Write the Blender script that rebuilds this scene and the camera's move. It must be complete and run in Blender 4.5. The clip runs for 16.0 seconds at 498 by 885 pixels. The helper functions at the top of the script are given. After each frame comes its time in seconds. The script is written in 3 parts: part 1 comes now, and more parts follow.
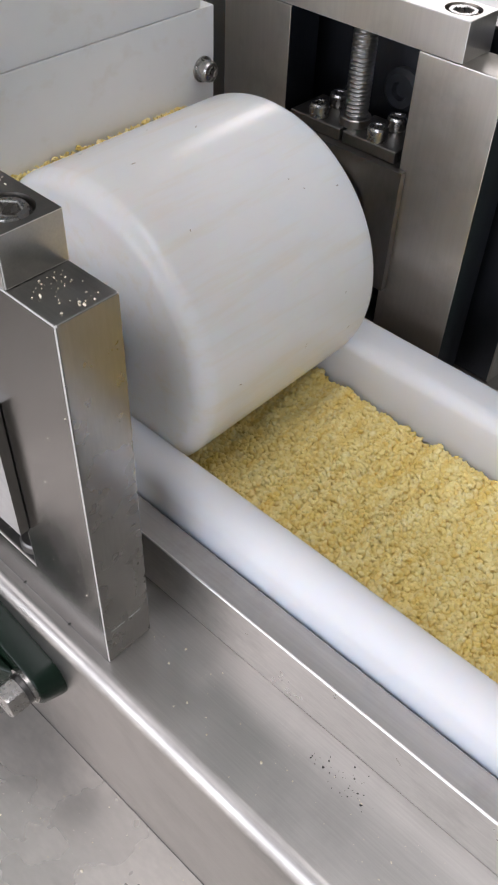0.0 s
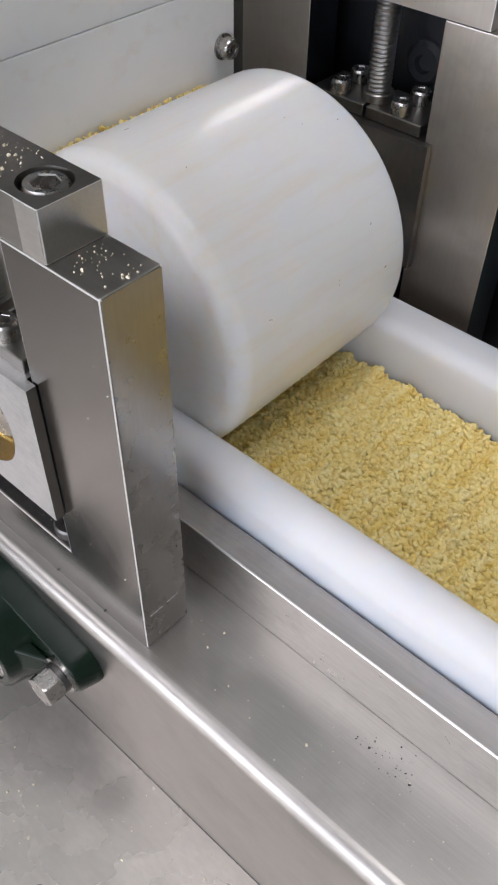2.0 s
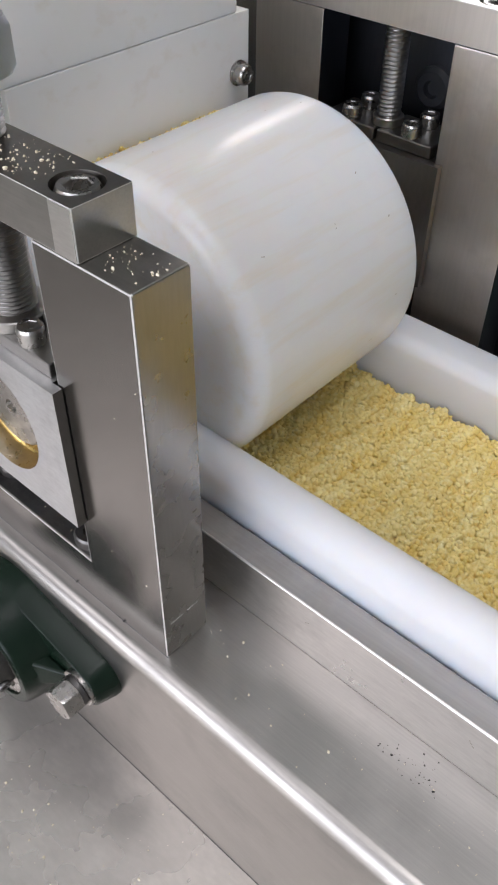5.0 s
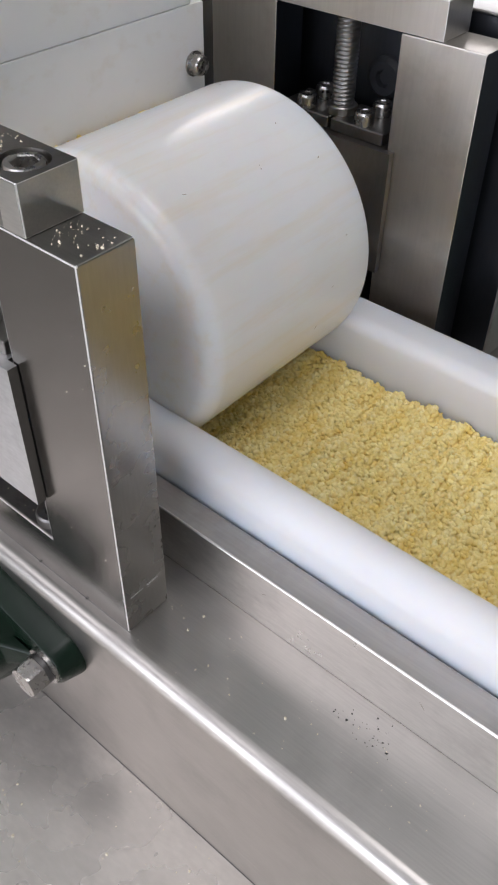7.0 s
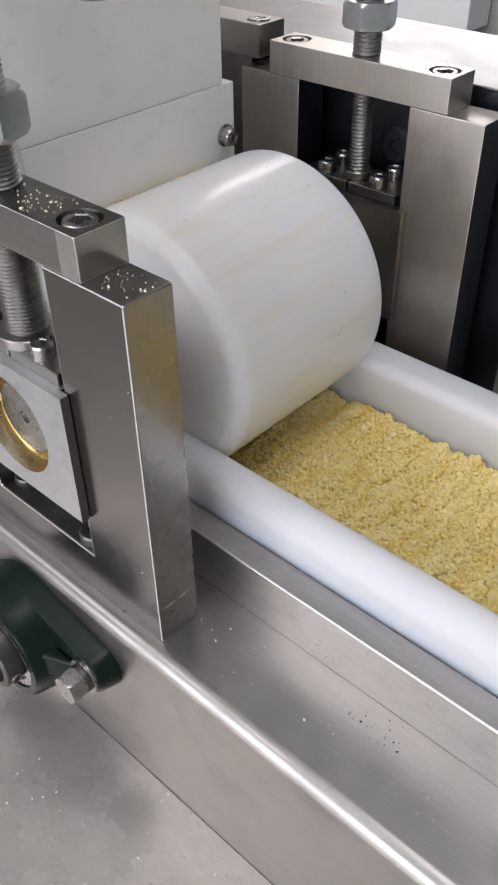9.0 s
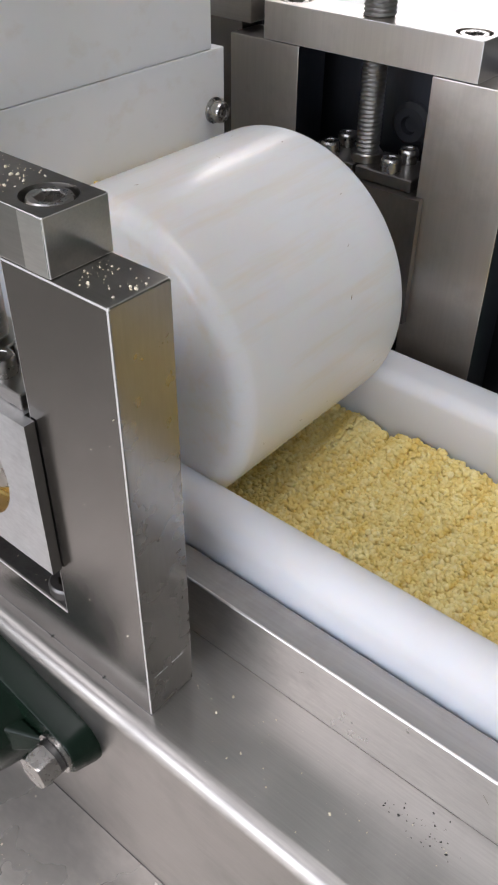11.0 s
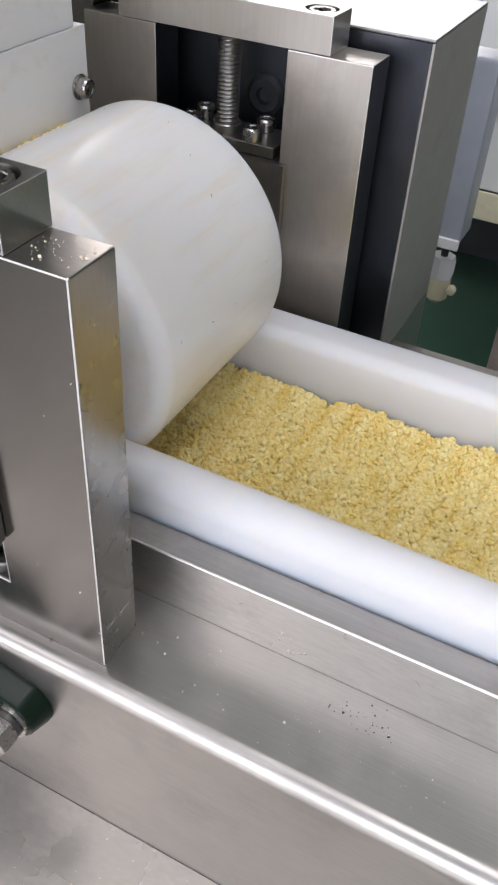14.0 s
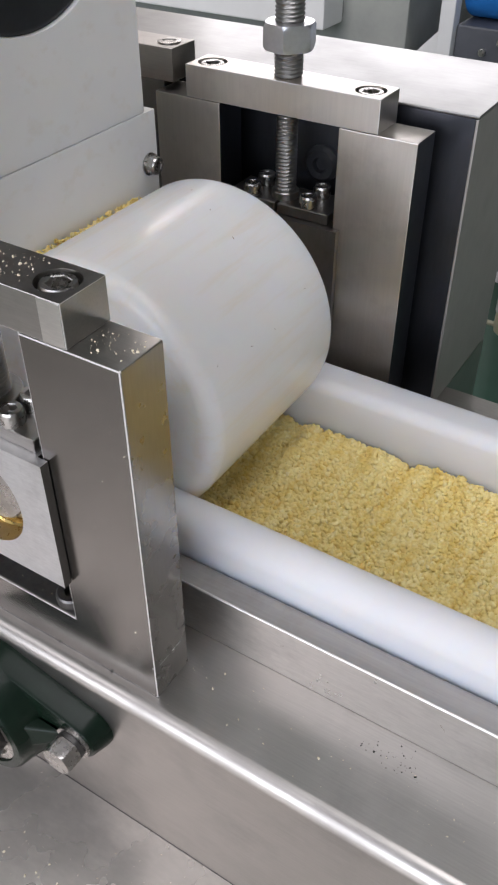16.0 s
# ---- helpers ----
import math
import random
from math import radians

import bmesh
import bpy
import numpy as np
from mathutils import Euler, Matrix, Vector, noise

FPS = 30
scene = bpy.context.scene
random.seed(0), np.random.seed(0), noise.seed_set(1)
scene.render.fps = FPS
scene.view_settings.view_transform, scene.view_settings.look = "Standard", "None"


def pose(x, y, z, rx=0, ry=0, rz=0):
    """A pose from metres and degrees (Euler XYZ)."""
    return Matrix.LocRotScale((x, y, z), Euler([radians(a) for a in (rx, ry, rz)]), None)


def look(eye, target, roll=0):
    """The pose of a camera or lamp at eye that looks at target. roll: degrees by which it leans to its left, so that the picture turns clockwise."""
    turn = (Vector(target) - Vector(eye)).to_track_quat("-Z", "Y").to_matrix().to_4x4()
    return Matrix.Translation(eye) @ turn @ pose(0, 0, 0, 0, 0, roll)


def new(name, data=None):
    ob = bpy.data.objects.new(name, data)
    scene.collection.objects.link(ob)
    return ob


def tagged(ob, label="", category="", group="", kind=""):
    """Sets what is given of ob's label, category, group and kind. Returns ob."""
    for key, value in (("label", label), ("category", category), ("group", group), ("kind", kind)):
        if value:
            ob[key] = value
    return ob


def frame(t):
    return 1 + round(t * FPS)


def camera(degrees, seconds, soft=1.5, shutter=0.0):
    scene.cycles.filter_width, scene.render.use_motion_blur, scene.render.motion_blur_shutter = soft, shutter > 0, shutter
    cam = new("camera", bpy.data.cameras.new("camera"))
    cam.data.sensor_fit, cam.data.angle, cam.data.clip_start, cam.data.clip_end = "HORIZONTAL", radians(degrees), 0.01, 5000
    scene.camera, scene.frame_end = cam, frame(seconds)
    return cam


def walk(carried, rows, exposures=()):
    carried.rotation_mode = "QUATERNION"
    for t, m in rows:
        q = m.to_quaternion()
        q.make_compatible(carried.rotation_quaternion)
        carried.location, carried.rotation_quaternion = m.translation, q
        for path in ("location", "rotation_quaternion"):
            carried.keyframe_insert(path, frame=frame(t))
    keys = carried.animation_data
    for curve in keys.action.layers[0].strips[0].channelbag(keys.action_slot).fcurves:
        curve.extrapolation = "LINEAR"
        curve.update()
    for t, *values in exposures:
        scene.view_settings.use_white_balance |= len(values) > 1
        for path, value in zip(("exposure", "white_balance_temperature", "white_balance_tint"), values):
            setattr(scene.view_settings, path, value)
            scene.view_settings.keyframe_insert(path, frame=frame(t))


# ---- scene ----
cam = camera(32.78, 16.0, soft=2.2)
PATH = [
    (0, look((0.2072, -0.1315, 0.4171), (-0.0224, 0.1326, 0.0600), 2.71)),
    (0.5, look((0.1916, -0.1401, 0.4212), (-0.0251, 0.1341, 0.0637), 3.96)),
    (1, look((0.1954, -0.1476, 0.4262), (-0.0188, 0.1278, 0.0681), 3.88)),
    (1.5, look((0.2058, -0.1546, 0.4249), (-0.0178, 0.1120, 0.0659), 2.14)),
    (2, look((0.1962, -0.1433, 0.4067), (-0.0338, 0.1174, 0.0473), 1.01)),
    (2.5, look((0.1754, -0.1601, 0.4042), (-0.0536, 0.1016, 0.0449), 1.09)),
    (3, look((0.1942, -0.1626, 0.4163), (-0.0383, 0.1027, 0.0619), 1.02)),
    (5.5, look((0.2040, -0.1615, 0.3954), (-0.0384, 0.1125, 0.0545), 0.57)),
    (6, look((0.2104, -0.1613, 0.3966), (-0.0294, 0.1149, 0.0557), 0.75)),
    (6.5, look((0.2146, -0.1640, 0.3986), (-0.0227, 0.1150, 0.0582), 0.79)),
    (7, look((0.2236, -0.1657, 0.3947), (-0.0127, 0.1150, 0.0551), 0.80)),
    (7.5, look((0.2349, -0.1742, 0.4102), (-0.0037, 0.1100, 0.0750), 0.66)),
    (8, look((0.2421, -0.1844, 0.4127), (-0.0055, 0.1044, 0.0883), 0.33)),
    (8.5, look((0.2476, -0.1961, 0.4076), (-0.0084, 0.0912, 0.0884), -0.29)),
    (9, look((0.2591, -0.2000, 0.4142), (-0.0057, 0.0853, 0.1004), -0.84)),
    (11.5, look((0.1718, -0.1529, 0.3652), (-0.0608, 0.1578, 0.0501), 1.76)),
    (12, look((0.1580, -0.1590, 0.3666), (-0.0466, 0.1673, 0.0477), 2.88)),
    (12.5, look((0.1450, -0.1744, 0.3643), (-0.0354, 0.1637, 0.0431), 4.07)),
    (13, look((0.1350, -0.1966, 0.3681), (-0.0259, 0.1492, 0.0448), 5.03)),
    (13.5, look((0.1494, -0.2213, 0.3810), (0.0031, 0.1310, 0.0577), 5.63)),
    (14, look((0.1717, -0.2111, 0.3819), (0.0116, 0.1369, 0.0605), 3.85)),
    (14.5, look((0.1905, -0.2040, 0.3910), (0.0094, 0.1330, 0.0691), 1.51)),
    (15, look((0.1982, -0.2091, 0.4109), (0.0030, 0.1200, 0.0891), 0.23)),
    (15.5, look((0.2061, -0.2170, 0.4241), (0.0034, 0.1098, 0.1046), -0.03)),
    (16, look((0.1983, -0.2152, 0.4287), (-0.0079, 0.1120, 0.1119), -0.12)),
]
walk(cam, PATH, [(0, 0.06, 6720, 18), (3, 0.06, 6720, 18), (5.5, 0.11, 6720, 18), (8, 0.01, 6720, 18), (11.5, 0.02, 6720, 18),
                (12.5, 0.01, 6720, 18), (14, 0.18, 6720, 18), (15, 0.04, 6720, 18), (16, -0.04, 6720, 18)])

# ---- light ----
world = bpy.data.worlds.new("world")
scene.world = world
world.use_nodes = True
wt = world.node_tree
sky = wt.nodes.new("ShaderNodeTexSky")
sky.sky_type = "NISHITA"
sky.sun_disc = False
sky.sun_elevation, sky.sun_rotation = radians(38), radians(200)
wt.links.new(sky.outputs[0], wt.nodes["Background"].inputs[0])
wt.nodes["Background"].inputs[1].default_value = 0.10
sun = new("sun", bpy.data.lights.new("sun", "SUN"))
sun.data.energy, sun.data.angle, sun.data.color = 0.7, radians(12), (1, 0.95, 0.88)
sun.matrix_world = look((0, -6, 6.0), (0.6, 0, 0))


def window_light(name, eye, target, w, h, watts, colour):
    lamp = new(name, bpy.data.lights.new(name, "AREA"))
    lamp.data.shape, lamp.data.size, lamp.data.size_y = "RECTANGLE", w, h
    lamp.data.energy, lamp.data.color = watts, colour
    lamp.matrix_world = look(eye, target)
    return lamp


window_light("window_light_south", (0.3, -3.95, 1.2), (0.3, 0.0, 1.2), 5.6, 2.6, 190, (0.80, 0.89, 1.0))
window_light("window_light_north", (-3.1, 6.95, 1.5), (-3.1, 0.0, 1.5), 3.6, 2.2, 112, (0.98, 0.99, 1.0))
# unseen overhead fill, added to brighten the white plastic and grain
window_light("roof_light_middle", (0.5, -0.1, 3.48), (0.5, -0.1, 0.0), 1.6, 1.8, 36, (0.96, 0.98, 1.0))
window_light("roof_light_side", (-2.4, -2.2, 3.48), (-2.4, -2.2, 0.0), 3.2, 2.0, 38, (0.97, 0.98, 1.0))
window_light("roof_light_back", (-3.7, 4.8, 3.48), (-3.7, 4.8, 0.0), 0.7, 1.0, 42, (1.0, 0.97, 0.94))


# ---- materials ----
def material(name):
    m = bpy.data.materials.new(name)
    m.use_nodes = True
    return m, m.node_tree.nodes, m.node_tree.links, m.node_tree.nodes["Principled BSDF"]


def coords(n, l, scale, space="Object", turn=(0, 0, 0)):
    tc, mp = n.new("ShaderNodeTexCoord"), n.new("ShaderNodeMapping")
    mp.inputs["Scale"].default_value, mp.inputs["Rotation"].default_value = scale, turn
    l.new(tc.outputs[space], mp.inputs[0])
    return mp.outputs[0]


def grain_noise(n, l, vec, scale, detail=4.0, rough=0.6):
    t = n.new("ShaderNodeTexNoise")
    t.inputs["Scale"].default_value, t.inputs["Detail"].default_value = scale, detail
    t.inputs["Roughness"].default_value = rough
    l.new(vec, t.inputs["Vector"])
    return t.outputs["Fac"]


def ramp(n, l, fac, stops):
    r = n.new("ShaderNodeValToRGB")
    while len(r.color_ramp.elements) < len(stops):
        r.color_ramp.elements.new(0.5)
    for e, (p, c) in zip(r.color_ramp.elements, stops):
        e.position, e.color = p, (*c, 1) if len(c) == 3 else (c[0], c[0], c[0], 1)
    l.new(fac, r.inputs[0])
    return r.outputs[0]


def mixed(n, l, fac, a, b):
    m = n.new("ShaderNodeMix")
    m.data_type = "RGBA"
    l.new(fac, m.inputs[0])
    for s, v in ((6, a), (7, b)):
        if isinstance(v, tuple):
            m.inputs[s].default_value = (*v, 1)
        else:
            l.new(v, m.inputs[s])
    return m.outputs[2]


def bump(n, l, height, bsdf, strength, distance=0.0004, before=None):
    b = n.new("ShaderNodeBump")
    b.inputs["Strength"].default_value, b.inputs["Distance"].default_value = strength, distance
    l.new(height, b.inputs["Height"])
    if before:
        l.new(before, b.inputs["Normal"])
    l.new(b.outputs[0], bsdf.inputs["Normal"])
    return b.outputs[0]


def steel(name, base, rough, brush, stain=0.3, spread=0.12, relief=0.12, stain_scale=26, dirt=(0.16, 0.14, 0.12), edges=(0.52, 0.75), metal=1.0, streak=0.055, smudge=0.05, scratched=0.0):
    """Brushed stainless steel; brush: the mapping scale, small along the brush lines."""
    m, n, l, b = material(name)
    vec = coords(n, l, brush)
    fine = grain_noise(n, l, vec, 60, 3)
    plain = coords(n, l, (1, 1, 1))
    big = grain_noise(n, l, plain, stain_scale, 5, 0.65)
    light = tuple(min(1, c * (1 + streak)) for c in base)
    dark = tuple(c * (1 - streak) for c in base)
    tone = ramp(n, l, fine, [(0.3, dark), (0.7, light)])
    mask = ramp(n, l, big, [(edges[0], (0.0,)), (edges[1], (stain,))])
    marked = mixed(n, l, mask, tone, dirt)
    # fine crossing scratches, sparse and short
    cut = grain_noise(n, l, coords(n, l, (70, 5, 30), turn=(0.3, 0.2, 0.6)), 22, 2)
    line = ramp(n, l, cut, [(0.70, (0.0,)), (0.76, (scratched,))])
    l.new(mixed(n, l, line, marked, tuple(min(1, c * 1.35) for c in base)), b.inputs["Base Color"])
    b.inputs["Metallic"].default_value = metal
    mr = n.new("ShaderNodeMapRange")
    mr.inputs[3].default_value, mr.inputs[4].default_value = rough - spread / 2, rough + spread
    l.new(big, mr.inputs[0])
    # wiped smudges, duller than the sheet round them
    wiped = n.new("ShaderNodeMapRange")
    wiped.interpolation_type = "SMOOTHSTEP"
    wiped.inputs[1].default_value, wiped.inputs[2].default_value, wiped.inputs[4].default_value = 0.40, 0.70, smudge
    l.new(grain_noise(n, l, plain, stain_scale * 2.2, 3, 0.55), wiped.inputs[0])
    add = n.new("ShaderNodeMath")
    l.new(mr.outputs[0], add.inputs[0])
    l.new(wiped.outputs[0], add.inputs[1])
    l.new(add.outputs[0], b.inputs["Roughness"])
    bump(n, l, fine, b, relief, 0.0003)
    return m


STEEL_EDGE = steel("worn_steel_edge", (0.82, 0.80, 0.78), 0.50, (4, 4, 4), 0.1, 0.1, 0.1, 60)
STEEL_PLATE = steel("steel_plate", (0.44, 0.42, 0.395), 0.30, (0.6, 14, 14), 0.35, 0.12, 0.07, 12, (0.22, 0.205, 0.19), (0.50, 0.72), smudge=0.08, scratched=0.10)
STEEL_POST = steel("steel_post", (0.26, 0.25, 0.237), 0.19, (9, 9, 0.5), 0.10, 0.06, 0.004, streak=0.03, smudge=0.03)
STEEL_POST_SIDE = steel("steel_post_side", (0.30, 0.283, 0.262), 0.25, (9, 9, 1.2), 0.16, 0.08, 0.004, 16, (0.17, 0.15, 0.125), (0.42, 0.72), streak=0.04)
# post steel again, paler and warmer: light on the far frame as colour
STEEL_POST_LIT = steel("steel_post_lit", (0.68, 0.635, 0.585), 0.30, (9, 9, 0.5), 0.22, 0.10, 0.006, streak=0.03)
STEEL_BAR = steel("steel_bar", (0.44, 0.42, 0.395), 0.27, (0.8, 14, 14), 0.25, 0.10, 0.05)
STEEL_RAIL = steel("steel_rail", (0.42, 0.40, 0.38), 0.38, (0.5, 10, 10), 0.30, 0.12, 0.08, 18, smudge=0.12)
# ground steel; base raised to carry the light on the rail's front
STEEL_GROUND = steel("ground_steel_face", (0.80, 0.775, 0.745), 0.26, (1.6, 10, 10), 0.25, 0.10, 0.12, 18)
STEEL_RUBBED = steel("rubbed_steel_edge", (0.70, 0.68, 0.66), 0.34, (4, 4, 4), 0.2, 0.15, 0.1, 40)
STEEL_TABLE = steel("steel_table", (0.62, 0.575, 0.525), 0.22, (2, 5, 5), 0.38, 0.12, 0.02, 9, (0.22, 0.20, 0.185), (0.48, 0.70), 0.65, smudge=0.10)
# oily screw steel; also colours in the shade on block sides and far parts
STEEL_OIL_SHADE = steel("oil_shade_steel", (0.24, 0.225, 0.21), 0.33, (6, 6, 2.0), 0.3, 0.12, 0.04, 40)
STEEL_TOP = steel("polished_cover_sheet", (0.25, 0.25, 0.243), 0.29, (1.0, 6, 6), 0.12, 0.10, 0.02, 14)
ZINC = steel("zinc_plated_steel", (0.66, 0.665, 0.68), 0.30, (4, 4, 4), 0.08, 0.06, 0.02, 30)
STEEL_BOX = steel("steel_box", (0.47, 0.455, 0.43), 0.36, (6, 6, 1.0), 0.10, 0.14, 0.02, 14)
STEEL_SIDE = steel("brushed_side_sheet", (0.43, 0.405, 0.375), 0.48, (6, 6, 0.6), 0.1, 0.1, 0.02, metal=0.75, streak=0.03)
STEEL_ALU = steel("milled_aluminium", (0.70, 0.70, 0.70), 0.42, (3, 3, 10), 0.25, 0.1, 0.15)
# dark reflections and inside shade, put into the steel's colour
SHADE_STEEL = steel("shade_dark_steel", (0.085, 0.09, 0.105), 0.34, (6, 6, 1.0), 0.1, 0.08, 0.004)
STEEL_BOLT = steel("bolt_steel", (0.50, 0.48, 0.455), 0.24, (4, 4, 4), 0.3, 0.1, 0.05, 90)
STEEL_THREAD = steel("thread_steel", (0.36, 0.35, 0.335), 0.32, (4, 4, 4), 0.2, 0.10, 0.04, 60, (0.10, 0.095, 0.09))
STEEL_DARK = steel("oiled_dark_steel", (0.16, 0.155, 0.15), 0.4, (5, 5, 5), 0.5, 0.1, 0.1, 60, (0.04, 0.035, 0.03))
BRASS = steel("greased_brass", (0.80, 0.60, 0.24), 0.22, (4, 20, 4), 0.35, 0.15, 0.2, 80, (0.35, 0.24, 0.08))


GREASE = steel("greasy_cage", (0.60, 0.52, 0.38), 0.25, (6, 6, 6), 0.4, 0.15, 0.4, 160, (0.36, 0.27, 0.14))


def plastic(name, base, tint, rough, scratch=(1, 1, 1), marks=0.25, sub=0.15, reach=(0.56, 0.82), depth=0.8, relief=0.10):
    m, n, l, b = material(name)
    plain = coords(n, l, (1, 1, 1))
    soft = grain_noise(n, l, plain, 14, 4, 0.6)
    streak = grain_noise(n, l, coords(n, l, scratch), 22, 4, 0.65)
    tone = ramp(n, l, soft, [(0.3, tuple(c * 0.955 for c in base)), (0.7, base)])
    mask = ramp(n, l, streak, [(reach[0], (0.0,)), (reach[1], (marks,))])
    l.new(mixed(n, l, mask, tone, tint), b.inputs["Base Color"])
    b.inputs["Roughness"].default_value = rough
    b.inputs["Subsurface Weight"].default_value = sub
    b.inputs["Subsurface Radius"].default_value = (0.012, 0.010, 0.008)
    b.inputs["Subsurface Scale"].default_value = depth
    b.inputs["Specular IOR Level"].default_value = 0.32
    bump(n, l, streak, b, relief, 0.0006)
    return m


WHITE_PLASTIC = plastic("white_plastic", (0.67, 0.675, 0.685), (0.66, 0.58, 0.43), 0.60, (1, 4, 4), 0.18, 1.0, depth=2.6)
ROLLER_PLASTIC = plastic("roller_plastic", (0.81, 0.805, 0.79), (0.74, 0.64, 0.45), 0.25, (5, 0.45, 5), 0.32, 1.0, (0.50, 0.72), 3.0, 0.22)
HOPPER_PLASTIC = plastic("hopper_plastic", (0.90, 0.885, 0.855), (0.62, 0.48, 0.27), 0.42, (2, 2, 3), 0.25, 0.4)


def paint(name, base, dark, rough, scale, coat=0.0, gloss=0.5):
    m, n, l, b = material(name)
    v = coords(n, l, (1, 1, 1))
    a = grain_noise(n, l, v, scale, 5, 0.65)
    l.new(ramp(n, l, a, [(0.32, dark), (0.68, base)]), b.inputs["Base Color"])
    b.inputs["Roughness"].default_value = rough
    b.inputs["Coat Weight"].default_value = coat
    b.inputs["Specular IOR Level"].default_value = gloss
    bump(n, l, grain_noise(n, l, v, scale * 7, 3), b, 0.12, 0.0008)
    return m


GREEN_PAINT = paint("green_paint", (0.0065, 0.0165, 0.0095), (0.004, 0.011, 0.0065), 0.27, 45, 0.0, 0.22)
GREEN_FLOOR = paint("green_floor", (0.085, 0.185, 0.135), (0.068, 0.150, 0.108), 0.28, 2.2)
GREY_PAINT = paint("grey_paint", (0.36, 0.37, 0.34), (0.28, 0.29, 0.27), 0.5, 8)
BLUE_GREY = paint("blue_grey_panel", (0.36, 0.385, 0.42), (0.27, 0.29, 0.33), 0.30, 4)
CREAM = paint("cream_plastic", (0.75, 0.70, 0.52), (0.66, 0.60, 0.42), 0.4, 30)
WALL_PAINT = paint("wall_paint", (0.42, 0.41, 0.40), (0.36, 0.35, 0.34), 0.6, 2)
WHITE_PAINT = paint("white_paint", (0.78, 0.78, 0.77), (0.70, 0.70, 0.69), 0.55, 3)
PINK_PAINT = paint("pale_pinkish_paint", (0.58, 0.46, 0.43), (0.50, 0.39, 0.36), 0.4, 12)
BLUE_PAINT = paint("blue_paint", (0.02, 0.26, 0.75), (0.015, 0.18, 0.58), 0.35, 8)
BLACK = paint("black_rubber", (0.018, 0.019, 0.022), (0.010, 0.011, 0.013), 0.42, 30)
DARK_CABINET = paint("dark_cabinet", (0.10, 0.105, 0.12), (0.06, 0.065, 0.075), 0.4, 6)


def grain_material():
    m, n, l, b = material("puffed_grain")
    g = n.new("ShaderNodeNewGeometry")
    v = coords(n, l, (1, 1, 1))
    patch = grain_noise(n, l, coords(n, l, (5.0, 0.9, 1)), 22, 4, 0.6)
    each = ramp(n, l, g.outputs["Random Per Island"], [(0.0, (0.82, 0.58, 0.16)), (0.3, (0.89, 0.70, 0.25)), (0.75, (0.92, 0.76, 0.33)), (1.0, (0.95, 0.83, 0.46))])
    worn = ramp(n, l, patch, [(0.35, (0.80, 0.56, 0.16)), (0.65, (0.95, 0.83, 0.46))])
    half = n.new("ShaderNodeValue")
    half.outputs[0].default_value = 0.5
    l.new(mixed(n, l, half.outputs[0], each, worn), b.inputs["Base Color"])
    b.inputs["Roughness"].default_value = 0.7
    b.inputs["Specular IOR Level"].default_value = 0.2
    b.inputs["Subsurface Weight"].default_value = 0.25
    b.inputs["Subsurface Radius"].default_value = (0.0022, 0.0019, 0.0012)
    b.inputs["Subsurface Scale"].default_value = 0.7
    bump(n, l, grain_noise(n, l, v, 900, 3), b, 0.3, 0.0004)
    return m


GRAIN = grain_material()
CRUMB = paint("pale_crumb", (0.80, 0.74, 0.60), (0.66, 0.57, 0.40), 0.7, 300)
SPECK = paint("dark_speck", (0.05, 0.045, 0.04), (0.03, 0.03, 0.03), 0.7, 300)
NICK = paint("nick_grime", (0.34, 0.26, 0.17), (0.20, 0.15, 0.10), 0.7, 200)
STAIN = paint("scribed_mark", (0.72, 0.71, 0.69), (0.55, 0.54, 0.52), 0.5, 100)


# ---- mesh helpers ----
def even_normals(me, limit):
    """Corner normals weighted by area, so that flat faces stay flat beside their rounded edges."""
    at = [[] for _ in me.vertices]
    for p in me.polygons:
        for v in p.vertices:
            at[v].append(p.index)
    facing, area = [p.normal.copy() for p in me.polygons], [p.area for p in me.polygons]
    out = []
    for p in me.polygons:
        for v in p.vertices:
            total = Vector()
            for q in at[v]:
                if facing[q].dot(facing[p.index]) > limit:
                    total += facing[q] * area[q]
            out.append(total.normalized() if total.length > 0 else facing[p.index])
    me.normals_split_custom_set(out)


def finish(bm, name, mat, smooth=40, edge=None):
    bmesh.ops.recalc_face_normals(bm, faces=bm.faces)
    me = bpy.data.meshes.new(name)
    bm.to_mesh(me)
    bm.free()
    me.materials.append(mat)
    if edge:
        me.materials.append(edge)
    if smooth:
        for p in me.polygons:
            p.use_smooth = True
        me.set_sharp_from_angle(angle=radians(smooth))
        even_normals(me, math.cos(radians(smooth)))
    return me


def part(name, bm, mat, parent, label="", smooth=40, edge=None):
    ob = new(name, finish(bm, name, mat, smooth, edge))
    if parent:
        ob.parent = parent
    if label:
        ob["label"] = label
    return ob


def thing(name, label, category, group="", at=(0, 0, 0), kind=""):
    e = new(name)
    e.empty_display_size = 0.02
    e.matrix_world = Matrix.Translation(at)
    return tagged(e, label, category, group, kind)


def box(x0, x1, y0, y1, z0, z1, bevel=0.0, segs=2, bm=None, worn=-1):
    own = bmesh.new()
    bmesh.ops.create_cube(own, size=1)
    for v in own.verts:
        v.co = Vector(((x0, x1)[v.co.x > 0], (y0, y1)[v.co.y > 0], (z0, z1)[v.co.z > 0]))
    if bevel:
        bmesh.ops.bevel(own, geom=own.edges[:], offset=bevel, segments=segs, profile=0.5, affect="EDGES", material=worn)
    return joined(bm, own)


def joined(bm, own):
    if bm is None:
        return own
    me = bpy.data.meshes.new("tmp")
    own.to_mesh(me)
    own.free()
    bm.from_mesh(me)
    bpy.data.meshes.remove(me)
    return bm


def placed(m, own):
    bmesh.ops.transform(own, matrix=m, verts=own.verts)
    return own


